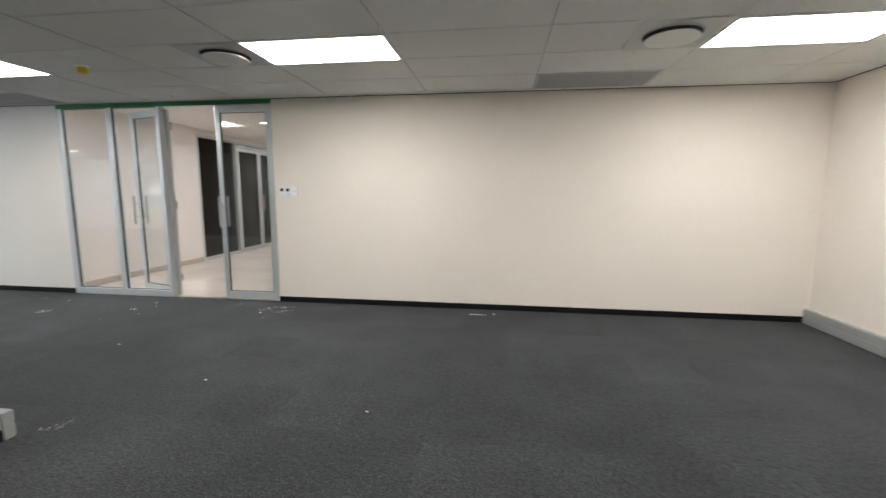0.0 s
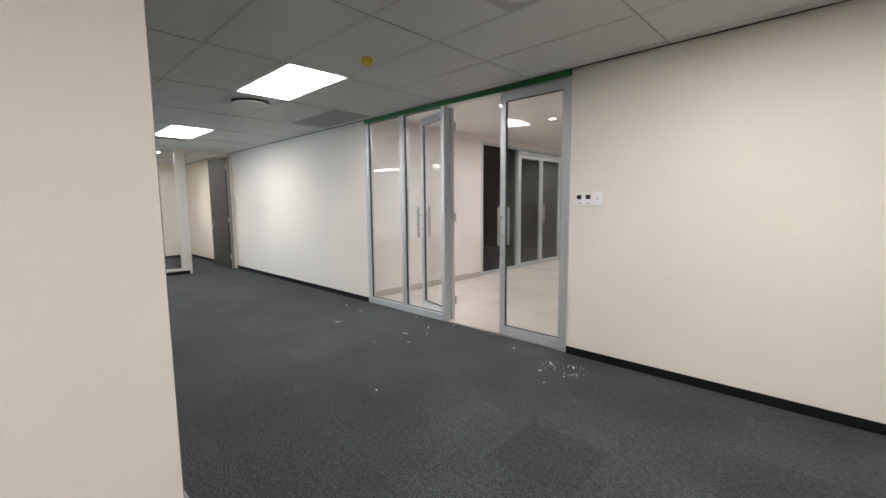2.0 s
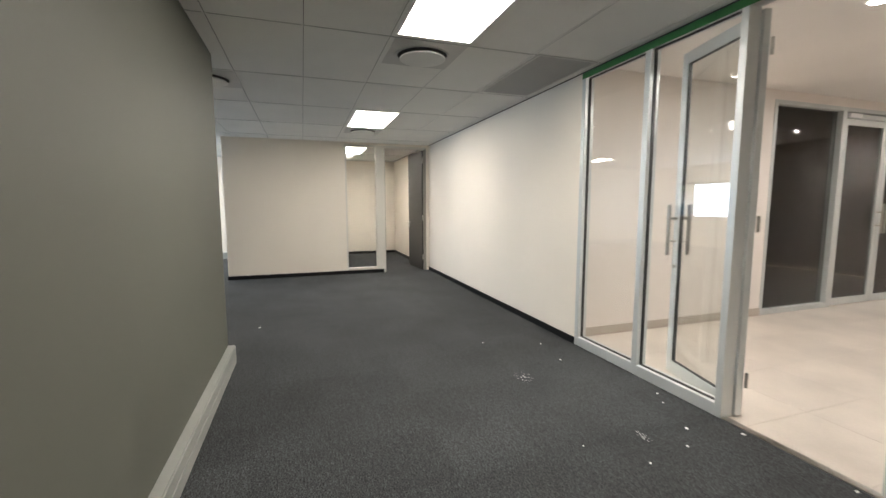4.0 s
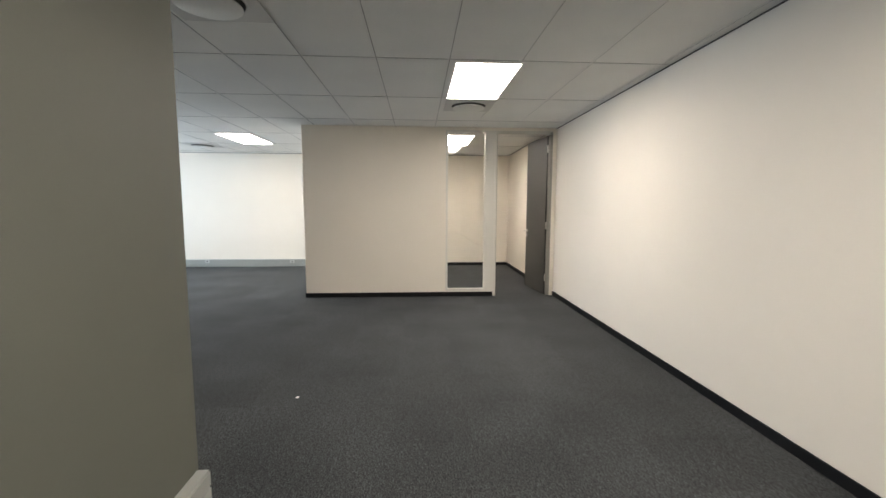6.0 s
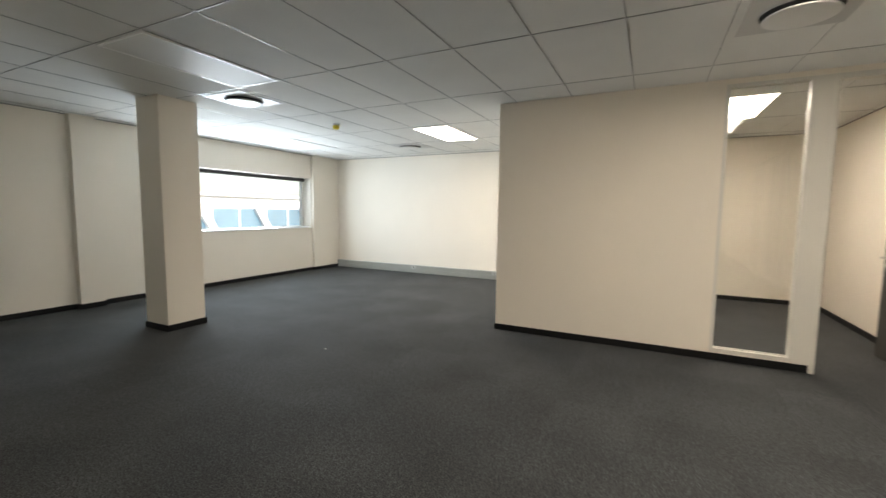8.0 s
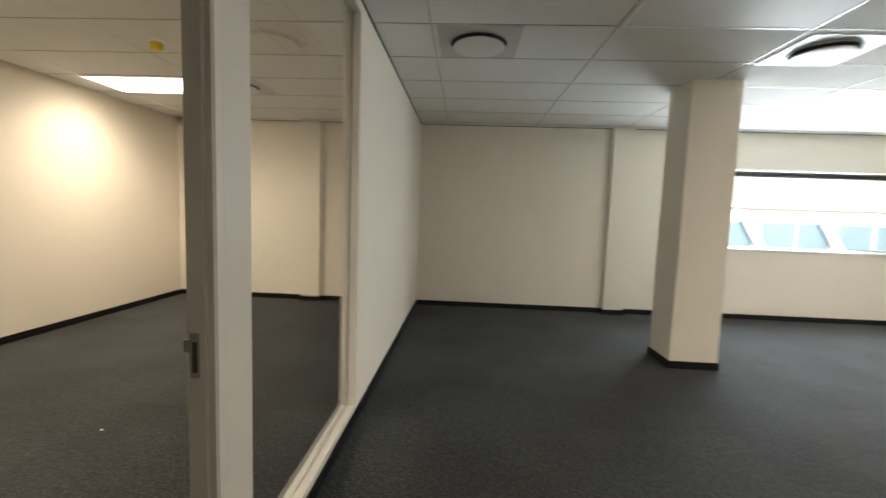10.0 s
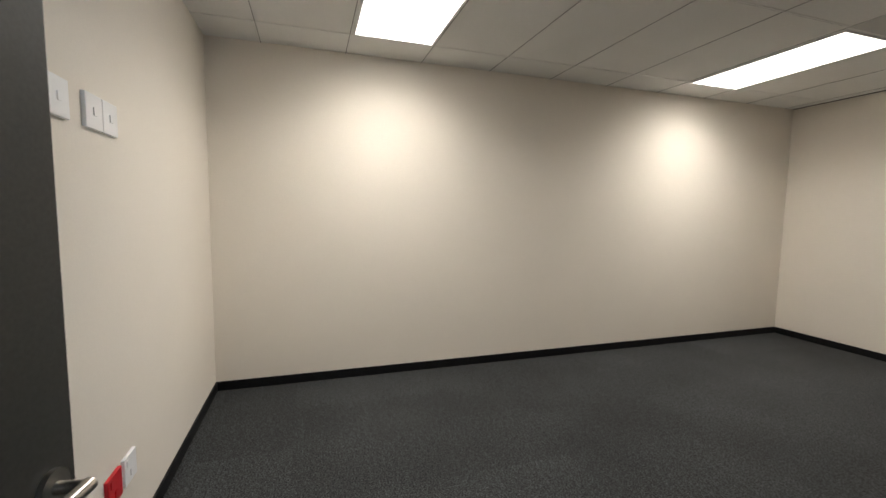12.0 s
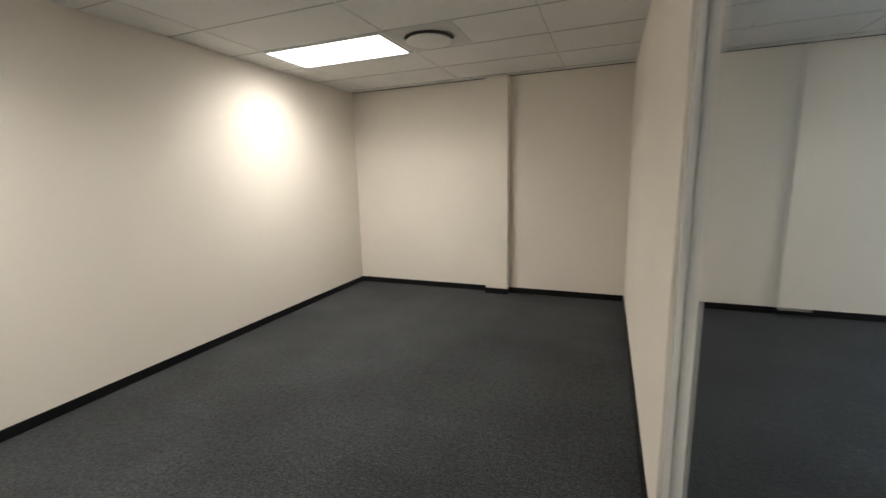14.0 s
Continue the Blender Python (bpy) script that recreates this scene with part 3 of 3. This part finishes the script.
# ---- office door sets ----
def door_set(name, m, door_w, post_w, light_w, leaf_angle, label, leaf_label):
    """Pressed-metal frame: door opening from y 0 to door_w, then to -y a post and a glazed sidelight. x 0 is the outer face, the room is at +x."""
    t = thing(name, m, label, "door frame")
    d = 0.086
    for nm, y0, y1 in (("jamb", door_w, door_w + 0.04), ("jamb", -0.0, -0.035)):
        bm = bmesh.new()
        lo, hi = sorted((y0, y1))
        box(bm, -0.006 if y0 > 0.1 else 0.002, d - 0.006, lo, hi, 0, HEAD, 0.002)
        jamb = part(nm, bm, M_JAMB_SHADE, t, "metal jamb, greyed for the shade on its reveal")
        y = door_w - 0.014 if y0 > 0.1 else 0.0
        part("stop", boxes((0.020, 0.036, y, y + 0.014, 0, HEAD - 0.03)), M_JAMB_SHADE, jamb)
    part("head", boxes((-0.006, d - 0.006, -0.035, door_w + 0.04, HEAD - 0.035, HEAD + 0.012)), M_FRAME, t)
    bm = bmesh.new()
    box(bm, -0.009, d - 0.003, -post_w, -0.030, 0.0, HEAD + 0.012, 0.003)
    box(bm, -0.009, 0.002, -0.030, 0.002, 0.0, HEAD + 0.012)
    part("post", bm, M_FRAME, t, "white post between door and sidelight")
    y1, y0 = -post_w, -post_w - light_w
    z0, z1 = 0.085, HEAD + 0.012
    for x0, x1, w in ((-0.006, 0.030, 0.030), (0.030, 0.042, 0.018), (0.054, 0.062, 0.018), (0.062, d - 0.006, 0.030)):
        part("sidelight_bead", boxes((x0, x1, y0, y0 + w, z0, z1), (x0, x1, y1 - w, y1, z0, z1), (x0, x1, y0 + w, y1 - w, z0, z0 + w),
                                     (x0, x1, y0 + w, y1 - w, z1 - w, z1)), M_FRAME, t)
    pane = part("pane", boxes((0.0455, 0.0525, y0 + 0.005, y1 - 0.005, z0 + 0.005, z1 - 0.005)), M_GLASS, t, "clear glass sidelight")
    pane.visible_shadow = False
    strike = part("strike_plate", boxes((0.045, 0.071, -0.001, 0.002, 0.885, 1.01)), M_STRIKE, t, "dark steel strike plate")
    part("strike_lip", boxes((0.071, 0.090, -0.002, 0.001, 0.955, 0.99)), M_STRIKE, strike)
    part("latch_hole", boxes((0.051, 0.065, 0.0015, 0.0026, 0.90, 0.985)), M_GASKET, strike)
    # the leaf hangs on the far jamb
    leaf = thing("office_door", m @ pose(0.072, door_w - 0.004, 0, 0, 0, -90 + leaf_angle), leaf_label, "door", "office doors")
    w = door_w - 0.012
    bm = bmesh.new()
    box(bm, 0, w, -0.020, 0.020, 0.008, HEAD - 0.04, 0.002)
    part("slab", bm, M_DOOR, leaf)
    # black strip on the hinge edge stands in for the dark gap at the jamb
    part("edge_band", boxes((-0.003, 0.0005, -0.0195, 0.0195, 0.010, HEAD - 0.042)), M_GASKET, leaf, "black strip for the shade in the hinge gap")
    for z in (0.27, 1.10, 2.28):
        bm = boxes((-0.018, 0.0, -0.019, 0.019, z - 0.055, z + 0.055))
        rod(bm, (-0.012, 0.024, z - 0.055), (-0.012, 0.024, z + 0.055), 0.009)
        part("hinge", bm, M_CHROME, leaf, "steel hinge")
    for s in (-1, 1):
        bm = bmesh.new()
        rod(bm, (w - 0.047, s * 0.020, 0.98), (w - 0.047, s * 0.028, 0.98), 0.026, seg=24)
        rod(bm, (w - 0.047, s * 0.028, 0.98), (w - 0.047, s * 0.066, 0.98), 0.009)
        rod(bm, (w - 0.042, s * 0.066, 0.98), (w - 0.177, s * 0.066, 0.98), 0.010)
        part("lever_handle", bm, M_CHROME, leaf, "brushed steel lever handle", True)
        part("escutcheon", rod(bmesh.new(), (w - 0.047, s * 0.020, 0.90), (w - 0.047, s * 0.027, 0.90), 0.024, seg=24), M_CHROME, leaf, smooth=True)
    return t


door_set("door_frame", pose(OX0, DY0, 0), DY1 - DY0, 0.148, DY0 - 0.148 - GY0, 80.6, "off-white office door frame with a tall glass sidelight",
         "charcoal office door standing open with lever handle")
# mirror-image room across the floor: same set turned about, door next to the long wall
far = door_set("door_frame", pose(PX, 4.375, 0) @ Matrix.Diagonal((-1, 1, 1, 1)), 0.82, 0.15, 0.625, 83.5,
               "off-white office door frame with a tall glass sidelight", "charcoal office door standing open beside the wall")


# ---- switches and sockets in the office ----
def wall_plate(name, x, z, w, h, mat, label, category, group, toggles):
    t = thing(name, pose(x, IY, z), label, category, group)
    bm = bmesh.new()
    box(bm, -w / 2, w / 2, -0.014, 0, -h / 2, h / 2, 0.003)
    part("plate", bm, mat, t)
    for dx, dz in toggles:
        part("rocker", boxes((dx - 0.009, dx + 0.009, -0.0175, -0.014, dz - 0.013, dz + 0.013)), mat, t)


for x in (-5.215, -5.097, -5.425):
    wall_plate("light_switch", x, 1.685, 0.115, 0.115, M_WHITE, "white square light switch plate on the wall", "light switch", "switches in the office", ((0, 0),))
wall_plate("wall_socket", -5.222, 0.36, 0.11, 0.11, M_RED, "red dedicated power socket low on the wall", "socket", "sockets in the office", ((-0.03, 0.03), (0.0, -0.02)))
wall_plate("wall_socket", -5.088, 0.36, 0.11, 0.11, M_WHITE, "white power socket low on the wall", "socket", "sockets in the office", ((-0.03, 0.03), (0.0, -0.02)))

# ---- window ----
win = thing("window_1", pose(0, 0, 0), "wide aluminium window with white sill and raised blind", "window", kind="structure")
yw0, yw1 = YS - 0.32, YS - 0.26
for nm, a in (("window_frame", (WX0, WX0 + 0.03, WZ0, WZ1)), ("window_frame", (WX1 - 0.05, WX1, WZ0, WZ1)), ("window_frame", (WX0 + 0.03, WX1 - 0.05, WZ1 - 0.05, WZ1)),
              ("window_frame", (WX0 + 0.03, WX1 - 0.05, WZ0, WZ0 + 0.05)), ):
    part(nm, boxes((a[0], a[1], yw0, yw1, a[2], a[3])), M_ALU, win)
pane = part("pane", boxes((WX0 + 0.03, WX1 - 0.05, yw0 + 0.025, yw0 + 0.031, WZ0 + 0.05, WZ1 - 0.05)), M_GLASS, win, "clear glass pane")
pane.visible_shadow = False
bm = bmesh.new()
box(bm, WX0 + 0.002, WX1 - 0.002, yw1, YS + 0.025, WZ0 + 0.001, WZ0 + 0.03, 0.004)
part("window_sill", bm, M_WHITE, win, "white sill board")
blind = thing("roller_blind", pose(0, 0, 0), "dark rolled-up roller blind at the window head", "blind")
part("roll", rod(bmesh.new(), (WX0 + 0.10, YS - 0.10, WZ1 - 0.035), (WX1 - 0.03, YS - 0.10, WZ1 - 0.035), 0.028), M_GASKET, blind, smooth=True)
part("bottom_bar", boxes((WX0 + 0.10, WX1 - 0.03, YS - 0.105, YS - 0.085, WZ1 - 0.085, WZ1 - 0.062)), M_DOOR, blind)

# ---- outside ----
structure("ground", boxes((-300, 300, -400, YS - 0.36, -4.2, -4.0)), M_GROUND, "asphalt yard below the window", "ground")
fac = thing("office_building", pose(-14, -34, -4), "pale building across the yard with blue glass", "building")
part("wall", boxes((-150, 34, -12, 0, 0, 6.6)), M_OUT, fac)
part("roof", boxes((-150.3, 34.3, -12.3, 0.3, 6.6, 6.9)), M_OUT, fac)
for k in range(22):
    x = -104.6 + 6.2 * k
    w = part("window", boxes((x, x + 5.4, 0.0, 0.08, 3.4, 5.4)), M_OUTGLASS, fac, "blue tinted glazing")
    part("mullion", boxes((x + 2.6, x + 2.75, 0.08, 0.16, 3.4, 5.4)), M_OUT, w)
    bm = boxes((-0.35, 0.35, 0.09, 0.5, -1.5, 1.5))
    bmesh.ops.transform(bm, matrix=Matrix.Translation((x, 0, 4.4)) @ Matrix.Rotation(radians(32), 4, "Y"), verts=bm.verts)
    part("brace", bm, M_OUT, fac, "white diagonal brace")


# ---- crumbs and scraps on the carpet ----
def crumb(x, y, size, flat=0.35):
    bm = bmesh.new()
    bmesh.ops.create_icosphere(bm, subdivisions=1, radius=size)
    for v in bm.verts:
        v.co *= random.uniform(0.6, 1.25)
        v.co.z = max(v.co.z, -size * 0.9) * flat
    lowest = min(v.co.z for v in bm.verts)
    ob = part("plaster_crumb", bm, M_LITTER)
    ob.matrix_world = pose(x, y, -lowest - 0.0005, 0, 0, random.uniform(0, 360))
    tagged(ob, "white plaster crumb on the carpet", "debris", "crumbs on the carpet")


for x, y, s in ((-3.40, 4.755, 0.016), (-3.41, 4.96, 0.014), (-3.22, 5.0, 0.013), (-4.99, 4.985, 0.015), (-4.83, 5.25, 0.016), (-4.295, 5.265, 0.013),
                (-4.12, 3.595, 0.010), (-4.79, 4.505, 0.009), (-6.22, 4.92, 0.014), (-6.64, 4.98, 0.013), (-6.86, 4.455, 0.012), (-5.04, 4.27, 0.008),
                (-0.64, 5.10, 0.02), (-2.785, 3.02, 0.013), (-1.424, 2.746, 0.012), (-10.03, 0.23, 0.018), (-8.137, 2.294, 0.019), (-5.634, -0.14, 0.012), (-4.845, 4.83, 0.011),
                (-5.42, 5.20, 0.011), (-5.30, 5.124, 0.009), (-3.875, 5.077, 0.015), (-3.20, 4.781, 0.009), (-3.13, 4.877, 0.009), (-3.257, 4.575, 0.009)):
    crumb(x, y, s * 0.8)


def scuff(x, y, n, rx, ry):
    """A thin scatter of plaster dust and flakes."""
    bm = bmesh.new()
    for _ in range(n):
        a, r = random.uniform(0, 6.283), random.random() ** 0.7
        s = random.uniform(0.0012, 0.0042)
        c = Vector((r * rx * math.cos(a), r * ry * math.sin(a), 0.001))
        pts = [bm.verts.new(c + Vector((s * random.uniform(0.6, 1.6) * math.cos(t + a), s * random.uniform(0.3, 0.9) * math.sin(t + a), random.uniform(0, 0.003))))
               for t in (0, 1.4, 2.6, 3.7, 5.1)]
        top = bm.verts.new(c + Vector((0, 0, 0.005)))
        for i in range(5):
            bm.faces.new((pts[i], pts[(i + 1) % 5], top))
        bm.faces.new(pts[::-1])
    ob = part("plaster_dust", bm, M_LITTER)
    ob.matrix_world = pose(x, y, 0)
    tagged(ob, "scatter of white plaster dust on carpet", "debris", "", "stuff")


scuff(-6.0, 4.43, 45, 0.10, 0.07)
scuff(-3.40, 4.93, 46, 0.13, 0.11)
scuff(-3.22, 5.02, 24, 0.10, 0.05)
scuff(-0.83, 5.055, 120, 0.12, 0.025)
scuff(-5.0, 4.66, 30, 0.07, 0.03)
scuff(-3.16, 4.86, 22, 0.09, 0.09)
scuff(-3.24, 2.32, 22, 0.10, 0.08)

# ---- lobby floor tiles ----
TS = 0.6
tile_mesh = mesh_of("floor_tile", boxes((0.0009, TS - 0.0009, 0.0009, TS - 0.0009, -0.0020, 0.0)), M_TILE)
for i in range(13):
    for j in range(13):
        ob = new("floor_tile", tile_mesh)
        ob.parent = lobby_floor
        ob.location = (LX0 + 0.01 + TS * i, LY0 + TS * j, 0)
